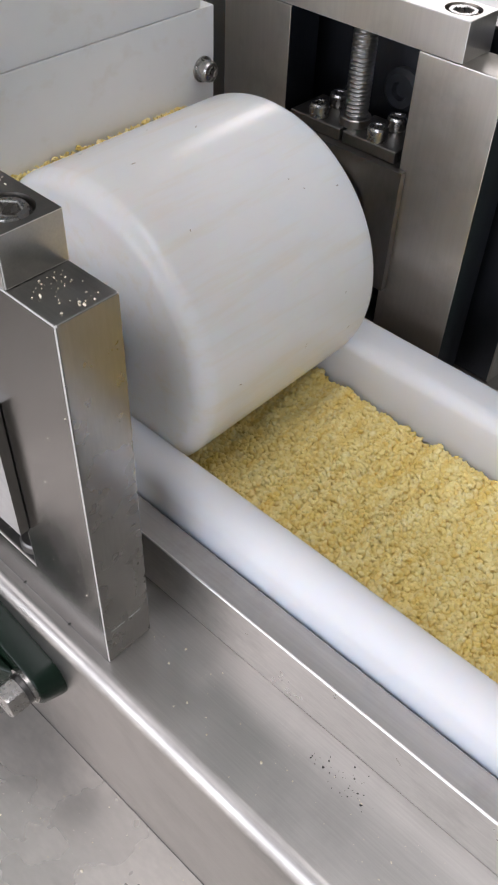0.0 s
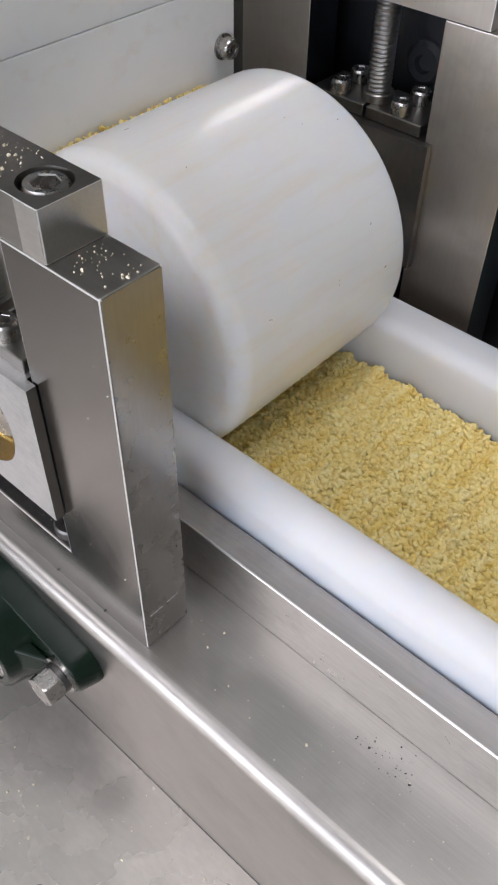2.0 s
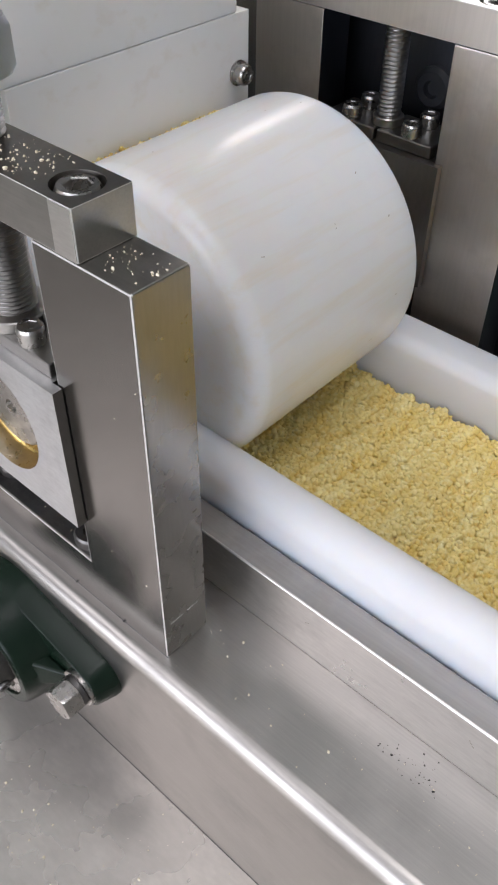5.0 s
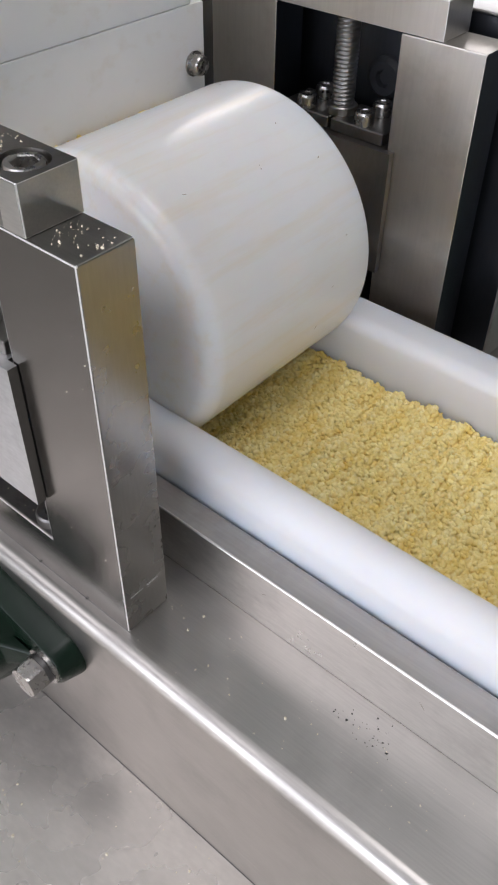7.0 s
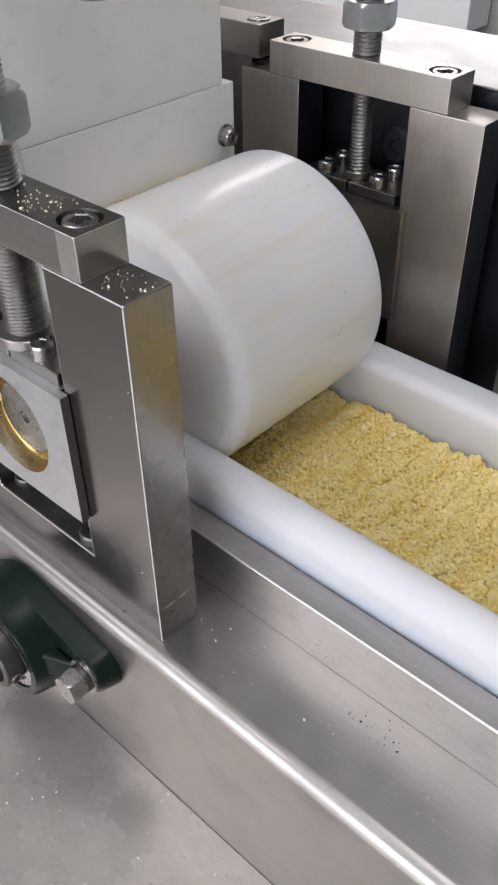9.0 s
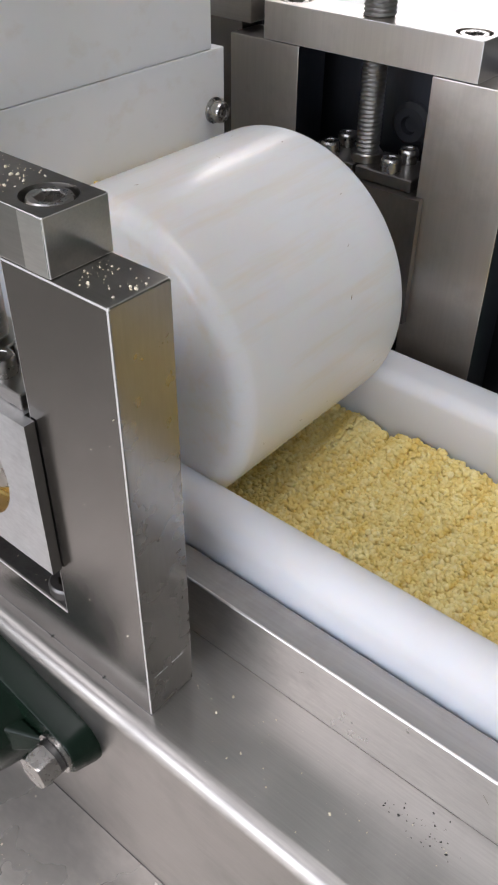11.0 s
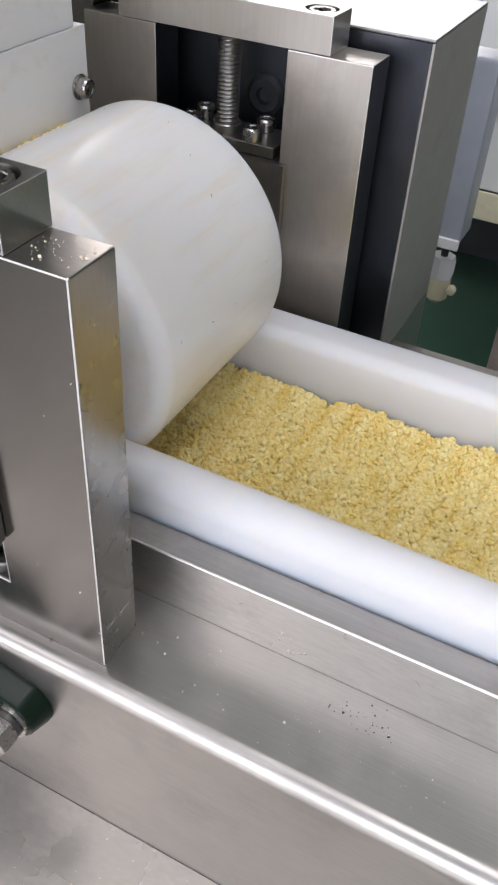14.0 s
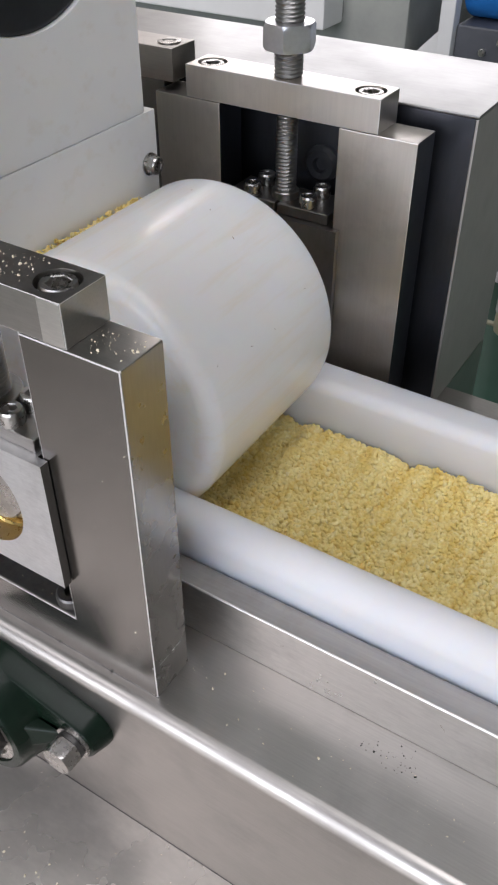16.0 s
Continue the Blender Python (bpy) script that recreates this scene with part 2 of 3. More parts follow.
AXIS_Y = Matrix.Rotation(radians(90), 4, "X")    # local z to -y
AXIS_X = Matrix.Rotation(radians(90), 4, "Y")    # local z to +x


def rings(profiles, close=(True, True)):
    """Rings of points, each a list of (x, y, z), stitched in order."""
    bm = bmesh.new()
    rows = [[bm.verts.new(p) for p in ring] for ring in profiles]
    for a, b in zip(rows, rows[1:]):
        for i in range(len(a)):
            j = (i + 1) % len(a)
            bm.faces.new((a[i], a[j], b[j], b[i]))
    if close[0]:
        bm.faces.new(rows[0][::-1])
    if close[1]:
        bm.faces.new(rows[-1])
    return bm


def circle(r, z, n=32, knurl=0.0):
    return [(r * (1 + knurl * (i % 2)) * math.cos(2 * math.pi * i / n), r * (1 + knurl * (i % 2)) * math.sin(2 * math.pi * i / n), z) for i in range(n)]


def hexagon(flat, z, n=48, cap=9.0):
    out = []
    for i in range(n):
        a = 2 * math.pi * i / n
        off = (a + math.pi / 6) % (math.pi / 3) - math.pi / 6
        r = min(flat / 2 / math.cos(off), cap)
        out.append((r * math.cos(a), r * math.sin(a), z))
    return out


def lathe(points, n=40, close=(True, True)):
    return rings([circle(r, z, n) for r, z in points], close)


def socket_head(r, h, key, depth, n=48):
    """A socket cap screw's head, from its bearing face at z = 0 up."""
    return rings([circle(r * 0.98, 0, n), circle(r, h * 0.08, n, 0.025), circle(r, h * 0.78, n, 0.025), circle(r * 0.985, h * 0.86, n), circle(r * 0.9, h, n),
                  hexagon(key * 1.1, h, n), hexagon(key, h - 0.0005, n), hexagon(key, h - depth, n), circle(key * 0.2, h - depth - 0.0008, n)])


def hex_head(flat, h, n=48, hole=0.0):
    corner = flat / 2 / math.cos(math.pi / 6)
    body = [hexagon(flat, 0, n, corner * 0.92), hexagon(flat, h * 0.14, n), hexagon(flat, h * 0.84, n), hexagon(flat, h, n, corner * 0.90), circle(flat * 0.44, h + 0.0003, n)]
    return rings(body)


def thread(r, z0, z1, pitch=0.0023, depth=0.0011, n=28):
    bm = bmesh.new()
    steps = int((z1 - z0) / pitch * 6)
    rows = []
    for k in range(steps + 1):
        z = z0 + (z1 - z0) * k / steps
        row = []
        for i in range(n):
            a = 2 * math.pi * i / n
            u = (z / pitch - i / n) % 1.0
            rr = r - depth * min(1.0, abs(u - 0.5) * 2.4)
            row.append(bm.verts.new((rr * math.cos(a), rr * math.sin(a), z)))
        rows.append(row)
    for a, b in zip(rows, rows[1:]):
        for i in range(n):
            j = (i + 1) % n
            bm.faces.new((a[i], a[j], b[j], b[i]))
    bm.faces.new(rows[0][::-1])
    bm.faces.new(rows[-1])
    return bm


def prism(outline, y0, y1, bevel=0.0, segs=2, worn=-1):
    """An outline in (x, z), drawn out along y."""
    bm = bmesh.new()
    a = [bm.verts.new((x, y0, z)) for x, z in outline]
    b = [bm.verts.new((x, y1, z)) for x, z in outline]
    bm.faces.new(a)
    bm.faces.new(b[::-1])
    for i in range(len(a)):
        j = (i + 1) % len(a)
        bm.faces.new((a[j], a[i], b[i], b[j]))
    bmesh.ops.recalc_face_normals(bm, faces=bm.faces)
    if bevel:
        rim = [e for e in bm.edges if len(e.link_faces) == 2 and e.calc_face_angle(0) > 0.5]
        bmesh.ops.bevel(bm, geom=rim, offset=bevel, segments=segs, profile=0.5, affect="EDGES", material=worn)
    return bm


def slab_with_holes(x0, x1, y0, y1, z0, z1, holes, bevel=0.0, turn=None, n=48, worn=-1):
    """A slab whose top has round sunk holes: (centre x, centre y, radius, depth)."""
    bm = box(x0, x1, y0, y1, z0, z1, bevel, worn=worn)
    bm.faces.ensure_lookup_table()
    top = max(bm.faces, key=lambda f: f.calc_center_median().z + f.calc_area())
    rim = list(top.edges)
    bmesh.ops.delete(bm, geom=[top], context="FACES_ONLY")
    edges = rim
    for cx, cy, r, depth in holes:
        up = [bm.verts.new((cx + x, cy + y, z1)) for x, y, _ in circle(r, 0, n)]
        edges += [bm.edges.new((up[i], up[(i + 1) % n])) for i in range(n)]
        low = [bm.verts.new((v.co.x, v.co.y, z1 - depth)) for v in up]
        for i in range(n):
            j = (i + 1) % n
            bm.faces.new((up[i], low[i], low[j], up[j]))
        bm.faces.new(low)
    bmesh.ops.triangle_fill(bm, edges=edges, use_beauty=True, normal=(0, 0, 1))
    return placed(turn, bm) if turn else bm


FACE_FRONT = Matrix(((1, 0, 0, 0), (0, 0, -1, 0), (0, 1, 0, 0), (0, 0, 0, 1)))    # z to -y, y to z
FACE_RIGHT = Matrix(((0, 0, 1, 0), (1, 0, 0, 0), (0, 1, 0, 0), (0, 0, 0, 1)))     # z to +x, x to y, y to z


def lumps(count, place, size, bm_detail=1, seed=1, squash=(0.75, 1.15), rough=0.10):
    """Many small uneven lumps as one mesh: vertices and faces."""
    rng = np.random.default_rng(seed)
    t = bmesh.new()
    bmesh.ops.create_icosphere(t, subdivisions=bm_detail, radius=1)
    base = np.array([v.co[:] for v in t.verts])
    tri = np.array([[v.index for v in f.verts] for f in t.faces])
    t.free()
    kinds = [base * (1 + rng.normal(0, rough, (len(base), 1))) for _ in range(14)]
    verts, faces = [], []
    for i in range(count):
        k = kinds[rng.integers(14)] * rng.uniform(*squash, 3)
        q, _ = np.linalg.qr(rng.normal(size=(3, 3)))
        verts.append(k @ q * size(i, rng) + place(i, rng))
        faces.append(tri + i * len(base))
    return np.concatenate(verts), np.concatenate(faces)


def lump_mesh(name, data, mat, smooth=True):
    me = bpy.data.meshes.new(name)
    me.from_pydata(data[0].tolist(), [], data[1].tolist())
    me.materials.append(mat)
    if smooth:
        me.polygons.foreach_set("use_smooth", [True] * len(me.polygons))
    return me


# ---- the hall ----
# walls and ceiling stay out of view, added for light and reflections
X0, X1, Y0, Y1, Z0, Z1 = -5.0, 5.0, -4.0, 7.0, -0.9, 3.5


def wall_with_window(name, axis, at, thick, lo, hi, w0, w1, h0, h1):
    """A wall across x or y with one opening through it."""
    e = thing(name, "unseen light painted factory hall wall with a wide window", "wall", kind="structure")
    for a0, a1, b0, b1 in ((lo, w0, Z0, Z1), (w1, hi, Z0, Z1), (w0, w1, Z0, h0), (w0, w1, h1, Z1)):
        if a1 - a0 < 0.01:
            continue
        bm = box(a0, a1, at, at + thick, b0, b1) if axis == "y" else box(at, at + thick, a0, a1, b0, b1)
        part("wall_panel", bm, WALL_PAINT, e, smooth=0)
    return e


wall_with_window("wall_south", "y", Y0 - 0.2, 0.2, X0, X1, -2.5, 3.1, -0.1, 2.5)
wall_with_window("wall_north", "y", Y1, 0.2, X0, X1, -4.9, -1.3, 0.4, 2.6)
for nm, at in (("wall_west", X0 - 0.2), ("wall_east", X1)):
    tagged(part(nm, box(at, at + 0.2, Y0, Y1, Z0, Z1), WALL_PAINT, None, smooth=0), "unseen light painted factory hall wall", "wall", kind="structure")
ceil = bmesh.new()
for a0, a1, b0, b1 in ((X0, X1, Y0, -3.2), (X0, -4.0, -3.2, -1.2), (-0.8, X1, -3.2, -1.2), (X0, X1, -1.2, -1.0), (X0, -0.3, -1.0, 0.8), (1.3, X1, -1.0, 0.8), (X0, X1, 0.8, 4.3), (X0, -4.05, 4.3, 5.3), (-3.35, X1, 4.3, 5.3), (X0, X1, 5.3, Y1)):
    box(a0, a1, b0, b1, Z1, Z1 + 0.15, bm=ceil)
tagged(part("ceiling", ceil, WHITE_PAINT, None, smooth=0), "unseen white ceiling with light openings, added for bounce light", "ceiling", kind="structure")
tagged(part("floor", box(X0, X1, Y0, Y1, Z0 - 0.1, Z0), GREEN_FLOOR, None, smooth=0), "glossy green painted factory floor", "floor", kind="structure")


# ---- machine base ----
def machine_base():
    e = thing("machine_base", "brushed stainless steel machine bed with rounded front edge", "machine base")
    # bed cover: top sheet bent down over a round edge
    prof = [(-0.013, -0.147)]
    r = 0.0095
    for k in range(9):
        a = math.pi - k * math.pi / 2 / 8
        prof.append((-0.013 + r + r * math.cos(a), -r + r * math.sin(a)))
    prof += [(0.383, 0.0), (0.383, -0.147)]
    bm = bmesh.new()
    a = [bm.verts.new((-0.75, y, z)) for y, z in prof]
    b = [bm.verts.new((0.75, y, z)) for y, z in prof]
    for i in range(len(a)):
        j = (i + 1) % len(a)
        bm.faces.new((a[i], a[j], b[j], b[i]))
    bm.faces.new(a)
    bm.faces.new(b[::-1])
    part("bed_cover", bm, STEEL_PLATE, e, "brushed steel sheet bent over the edge")
    part("joint_seam", box(-0.75, 0.75, -0.0135, -0.0126, -0.1478, -0.1471, 0.0002), STEEL_DARK, e, "dark grimy seam along the foot")
    part("rear_ledge", box(-0.70, 0.024, 0.3834, 0.4760, -0.147, 0.0), STEEL_PLATE, e)
    part("lower_table", box(-1.60, 0.75, -0.640, 0.480, -0.165, -0.1475, 0.002), STEEL_TABLE, e, "stained steel table sheet")
    part("cabinet_body", box(-1.55, 0.70, -0.60, 0.460, -0.85, -0.1655, 0.004), STEEL_BOX, e)
    for x in (-1.50, 0.65):
        for y in (-0.55, 0.41):
            part("foot", placed(Matrix.Translation((x, y, -0.9)), lathe([(0.03, 0), (0.03, 0.012), (0.012, 0.02), (0.012, 0.05)])), BLACK, e)
    return e


machine_base()


def side_rail(y0, y1, label):
    e = thing("side_rail", label, "rail", "rails along the trough")
    if y0 < 0.1:
        for x, z, ln, tilt in ((0.151, 0.026, 0.005, 50), (0.052, 0.0272, 0.003, -30)):
            part("scratch", placed(pose(x, y0 - 0.00005, z, 0, tilt, 0), box(-ln / 2, ln / 2, -0.00005, 0.0001, -0.00006, 0.00006)), NICK, e, smooth=0)
    bar = part("bar", box(-0.60, 0.60, y0, y1, -0.004, 0.041, 0.0011, 3, worn=1), STEEL_RAIL, e, edge=STEEL_RUBBED)
    part("joint_seam", box(-0.60, 0.60, y0 - 0.0001, y0 + 0.0012, 0.00005, 0.0002), STEEL_DARK, e, "dark grimy joint along the foot")
    bar.data.materials.append(STEEL_GROUND)    # ground front: its light is put into a paler steel than the top
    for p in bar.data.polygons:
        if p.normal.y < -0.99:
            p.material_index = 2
    return e


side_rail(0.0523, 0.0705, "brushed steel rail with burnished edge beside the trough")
side_rail(0.2650, 0.2830, "brushed steel rail behind the white trough")


# ---- trough ----
def trough():
    e = thing("conveyor_trough", "milky white plastic trough holding the grain", "trough")
    def wall(y0, y1, outer_low):
        # rounded top, larger radius on the outer edge
        prof = []
        top, ro, ri = 0.0735, 0.0165 if outer_low else 0.0040, 0.0012 if outer_low else 0.0090
        o, i = (y0, y1) if outer_low else (y1, y0)
        s = 1 if outer_low else -1
        prof.append((o, 0.0415 if outer_low else 0.0))
        for k in range(8):
            a = math.pi - k * math.pi / 2 / 7
            prof.append((o + s * (ro + ro * math.cos(a)), top - ro + ro * math.sin(a)))
        for k in range(5):
            a = math.pi / 2 - k * math.pi / 2 / 4
            prof.append((i + s * (-ri + ri * math.cos(a)), top - ri + ri * math.sin(a)))
        prof.append((i, 0.0415 if outer_low else 0.0))
        bm = bmesh.new()
        rows = [[bm.verts.new((x, y, z)) for y, z in prof] for x in (-0.60, 0.60)]
        for k in range(len(prof)):
            j = (k + 1) % len(prof)
            bm.faces.new((rows[0][k], rows[0][j], rows[1][j], rows[1][k]))
        bm.faces.new(rows[0])
        bm.faces.new(rows[1][::-1])
        return bm
    part("side_wall", wall(0.0708, 0.0910, True), WHITE_PLASTIC, e)
    part("wall_foot", box(-0.60, 0.60, 0.0710, 0.0905, 0.0, 0.0413), WHITE_PLASTIC, e)
    part("side_wall", wall(0.2360, 0.2648, False), WHITE_PLASTIC, e)
    part("belt_bed", box(-0.60, 0.60, 0.0910, 0.2355, 0.0, 0.0100, 0.001), WHITE_PLASTIC, e)
    return e


trough()

# ---- roller frames ----
XC, ZC = -0.1065, 0.1190


def roller_frame(y0, y1, out, label, rod_low, rod_up, nut_z, flat, tall, pitch):
    """A U-shaped plate with a clamp bar, an adjusting screw and a sliding bearing block. out: -1 where the block's flange looks to -y."""
    e = thing("roller_frame", label, "bearing frame", "frames carrying the roller")
    H, w, half = 0.2305, 0.058, 0.1065
    L, R = XC - half, XC + half
    low = 0.0350
    u = [(R, 0.0), (R, H), (R - w, H), (R - w, low), (L + w, low), (L + w, H), (L, H), (L, 0.0)]
    # same steel twice: near plate in its shaded tone, far plate lit
    part("frame_plate", prism(u, y0, y1, 0.0010, 2, 1), STEEL_POST if out < 0 else STEEL_POST_LIT, e, edge=STEEL_EDGE if out < 0 else STEEL_POST_LIT)
    plate = e.children[0].data
    plate.materials.append(SHADE_STEEL if out > 0 else STEEL_BAR)    # far: dark reflection on the ends as colour; near: light on top likewise
    plate.materials.append(STEEL_POST_SIDE)    # the ends are duller and blotchier than the faces
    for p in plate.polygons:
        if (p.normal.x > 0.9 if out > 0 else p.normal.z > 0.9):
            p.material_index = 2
        elif out < 0 and abs(p.normal.x) > 0.9:
            p.material_index = 3
    bx = 0.0775
    ym = (y0 + y1) / 2
    holes = [(XC + k * 0.0635, ym, 0.0108, 0.0105) for k in (-1, 1)]
    bar = part("clamp_bar", slab_with_holes(XC - bx, XC + bx, y0 + 0.0002, y1 - 0.0002, H + 0.0003, 0.2535, holes, 0.0005, worn=1), STEEL_BAR if out < 0 else STEEL_POST_LIT, e, edge=STEEL_EDGE)
    if out < 0:
        # the bar's dim top: shade put into the colour of that face
        bar.data.materials.append(STEEL_OIL_SHADE)
        for p in bar.data.polygons:
            if p.normal.z > 0.9 and p.center.z > 0.2530:
                p.material_index = 2
    for x, y, _, _ in holes:
        part("cap_screw", placed(pose(x, y, 0.2432, 0, 0, 14), socket_head(0.0090, 0.0098, 0.0100, 0.0060)), STEEL_BOLT, bar, "sunk socket cap screw")
    part("adjusting_screw", placed(Matrix.Translation((XC, ym, 0)), thread(rod_low, 0.168, 0.2300, pitch)), STEEL_THREAD if out > 0 else STEEL_OIL_SHADE, e, "threaded steel rod")
    part("adjusting_screw", placed(Matrix.Translation((XC, ym, 0)), thread(rod_up, 0.2537, 0.345, pitch)), STEEL_THREAD, e, "threaded steel rod")
    part("hex_nut", placed(pose(XC, ym, nut_z, 0, 0, 17), hex_head(flat, tall)), ZINC, e, "plain steel hexagon nut")
    # sliding bearing block with a flange proud of the frame
    f0, f1, low_b, top_b, zb = y0 - 0.0060, y0 - 0.0006, 0.0695, 0.1580, 0.1145
    xb = XC - 0.002 if out < 0 else XC
    hole = [(xb, zb, 0.0325, 0.0250)]
    bm = slab_with_holes(xb - 0.0459, xb + 0.0479, low_b, top_b, -(y1 - 0.001), -f0, hole, 0.0, FACE_FRONT, 64)
    for k in (-1, 1):
        a, b = sorted((xb + (0.0479 if k > 0 else -0.0459), xb + k * 0.0545))
        box(a, b, f0, f1, low_b, top_b, bm=bm)
    # the far block carries its shade in a darker steel
    block = part("bearing_block", bm, STEEL_ALU if out < 0 else STEEL_OIL_SHADE, e, "milled sliding bearing block")
    block.data.materials.append(GREASE if out < 0 else STEEL_OIL_SHADE)    # the bore is smeared with grease
    block.data.materials.append(STEEL_OIL_SHADE)    # the shade on the sides is put into this darker steel
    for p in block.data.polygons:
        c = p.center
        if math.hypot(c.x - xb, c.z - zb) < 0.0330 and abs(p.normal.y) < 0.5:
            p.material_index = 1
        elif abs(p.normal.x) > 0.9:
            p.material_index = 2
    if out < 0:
        part("bearing_ring", placed(pose(xb, f0 + 0.0245, zb, 90), lathe([(0.0323, 0), (0.0323, 0.0120), (0.0313, 0.0128), (0.0298, 0.0120), (0.0292, 0.0050)], 64)), BRASS, block, "greased brass bearing ring")
        part("bearing_cage", placed(pose(xb, f0 + 0.0245, zb, 90), lathe([(0.0290, 0), (0.0290, 0.0085), (0.0267, 0.0098), (0.0245, 0.0085)], 64)), GREASE, block, "bearing cage smeared with grease")
        part("shaft_end", placed(pose(xb, f0 + 0.0245, zb, 90), lathe([(0.0238, 0.0), (0.0238, 0.0150), (0.0228, 0.0160), (0.0040, 0.0160), (0.0032, 0.0130)], 48)), STEEL_BOLT, block, "turned steel shaft end with centre hole")
        part("end_pad", box(XC + bx - 0.0130, XC + bx - 0.0004, y0 - 0.0003, y0 + 0.001, H + 0.0006, 0.2530, 0.0003), STEEL_GROUND, e, "ground end of the clamp bar")
    # split retaining plate round the collar
    for s in (-1, 1):
        a, b = (XC + 0.0012, XC + 0.0440) if s > 0 else (XC - 0.0440, XC - 0.0012)
        k, back = 0.0006, y1 - 0.002 if out < 0 else y1 + 0.0055
        oct_ = [(a, y0 + 0.0004), (b - (k if s > 0 else 0), y0 + 0.0004), (b, y0 + (k if s > 0 else 0)), (b, back), (a, back)]
        if s < 0:
            oct_ = [(a + k, y0 + 0.0004), (b, y0 + 0.0004), (b, back), (a, back), (a, y0 + k)]
        bm = placed(Matrix.Rotation(radians(-90), 4, "X"), prism([(x, y) for x, y in oct_], -0.1662, -0.1582, 0.0006, 1))
        # far plates likewise have their shade in the colour
        plate = part("retaining_plate", bm, STEEL_BAR if out < 0 else STEEL_OIL_SHADE, e, "split steel retaining plate")
        for yy in (y0 + 0.0068, y1 - (0.0078 if out < 0 else 0.0020)):
            part("socket_screw", placed(Matrix.Translation((XC + s * 0.0242, yy, 0.1663)), socket_head(0.0066, 0.0088, 0.0060, 0.004)), STEEL_BOLT, plate, "small knurled socket head screw")
    lip = 0.0055 if out < 0 else 0.0022
    part("collar", placed(Matrix.Translation((XC, ym, 0.1664)), lathe([(rod_low + lip, 0), (rod_low + lip, 0.0050), (rod_low + lip - 0.0007, 0.0056), (rod_low - 0.001, 0.0056)], 48)), STEEL_BAR, e, "turned steel collar")
    # thin dark sheet lying on the slot's bottom
    part("slot_floor", box(L + w + 0.0004, R - w - 0.0004, y0 + 0.0010, y1 - 0.001, low + 0.0001, low + 0.0006), STEEL_DARK, e, "dark slot floor")
    if out < 0:
        part("slot_screw", placed(Matrix.Translation((R - w - 0.0105, y0 + 0.0105, low + 0.0007)), socket_head(0.0095, 0.0070, 0.0080, 0.005)), STEEL_DARK, e, "oily socket head screw in the slot")
        part("slot_screw", placed(Matrix.Translation((L + w + 0.010, ym, low + 0.0007)), socket_head(0.0085, 0.0060, 0.0070, 0.004)), STEEL_DARK, e, "oily socket head screw in the slot")
    return e


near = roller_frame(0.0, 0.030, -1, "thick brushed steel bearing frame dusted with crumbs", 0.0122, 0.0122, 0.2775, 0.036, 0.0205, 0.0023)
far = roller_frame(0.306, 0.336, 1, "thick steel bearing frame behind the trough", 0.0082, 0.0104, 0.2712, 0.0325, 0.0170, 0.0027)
# grimy joint where the near frame stands on the bed, with specks of grime in it
part("foot_seam", box(XC - 0.1065, XC + 0.1065, -0.0002, 0.0004, 0.00005, 0.0002), STEEL_DARK, near, "thin dark joint under the frame", smooth=0)
for x in (-0.0350, -0.0760):
    part("grime_speck", placed(pose(x, -0.0004, 0.0003), lathe([(0.0005, 0), (0.0007, 0.0003), (0.0003, 0.0006)], 10)), SPECK, near)
# scribed centre marks low on the near post
for nm, b in (("scribe_mark", box(-0.0022, 0.0001, -0.00012, 0.0, 0.0270, 0.0274)),
              ("scribe_mark", box(0.0, 0.00012, 0.004, 0.013, 0.0268, 0.0272)), ("scribe_mark", box(0.0, 0.00012, 0.016, 0.024, 0.0268, 0.0272))):
    part(nm, b, STAIN, near, smooth=0)


# ---- roller ----
def press_roller():
    e = thing("press_roller", "smooth white plastic press roller with fine nicks", "roller", at=(XC, 0.1635, ZC))
    R, L, f, g = 0.0890, 0.0722, 0.0045, 0.0105    # rims slightly rounded
    quarter = [k * math.pi / 2 / 8 for k in range(9)]
    prof = [(0.020, -L)] + [(R - f + f * math.sin(a), -L + f - f * math.cos(a)) for a in quarter]
    prof += [(R, -0.03), (R, 0.03)]
    prof += [(R - g + g * math.cos(a), L - g + g * math.sin(a)) for a in quarter] + [(0.020, L)]
    part("drum", placed(AXIS_Y, lathe(prof, 128)), ROLLER_PLASTIC, e)
    part("shaft", placed(AXIS_Y, lathe([(0.0265, -0.134), (0.0275, -0.133), (0.0275, 0.133), (0.0265, 0.134)], 48)), STEEL_BOLT, e, "turned steel shaft")
    rng = random.Random(5)
    for k in range(26):
        y, a = rng.uniform(-0.061, 0.061), rng.uniform(0, 360)
        ln, wd = rng.uniform(0.0006, 0.0026), rng.uniform(0.0001, 0.00028)
        m = Matrix.Rotation(radians(a), 4, "Y") @ Matrix.Translation((R - 0.00005, y, 0)) @ Matrix.Rotation(radians(rng.uniform(-40, 60)), 4, "X")
        part("nick", placed(m, box(-0.0001, 0.00012, -ln / 2, ln / 2, -wd, wd)), NICK, e, smooth=0)
    return e


roller = press_roller()


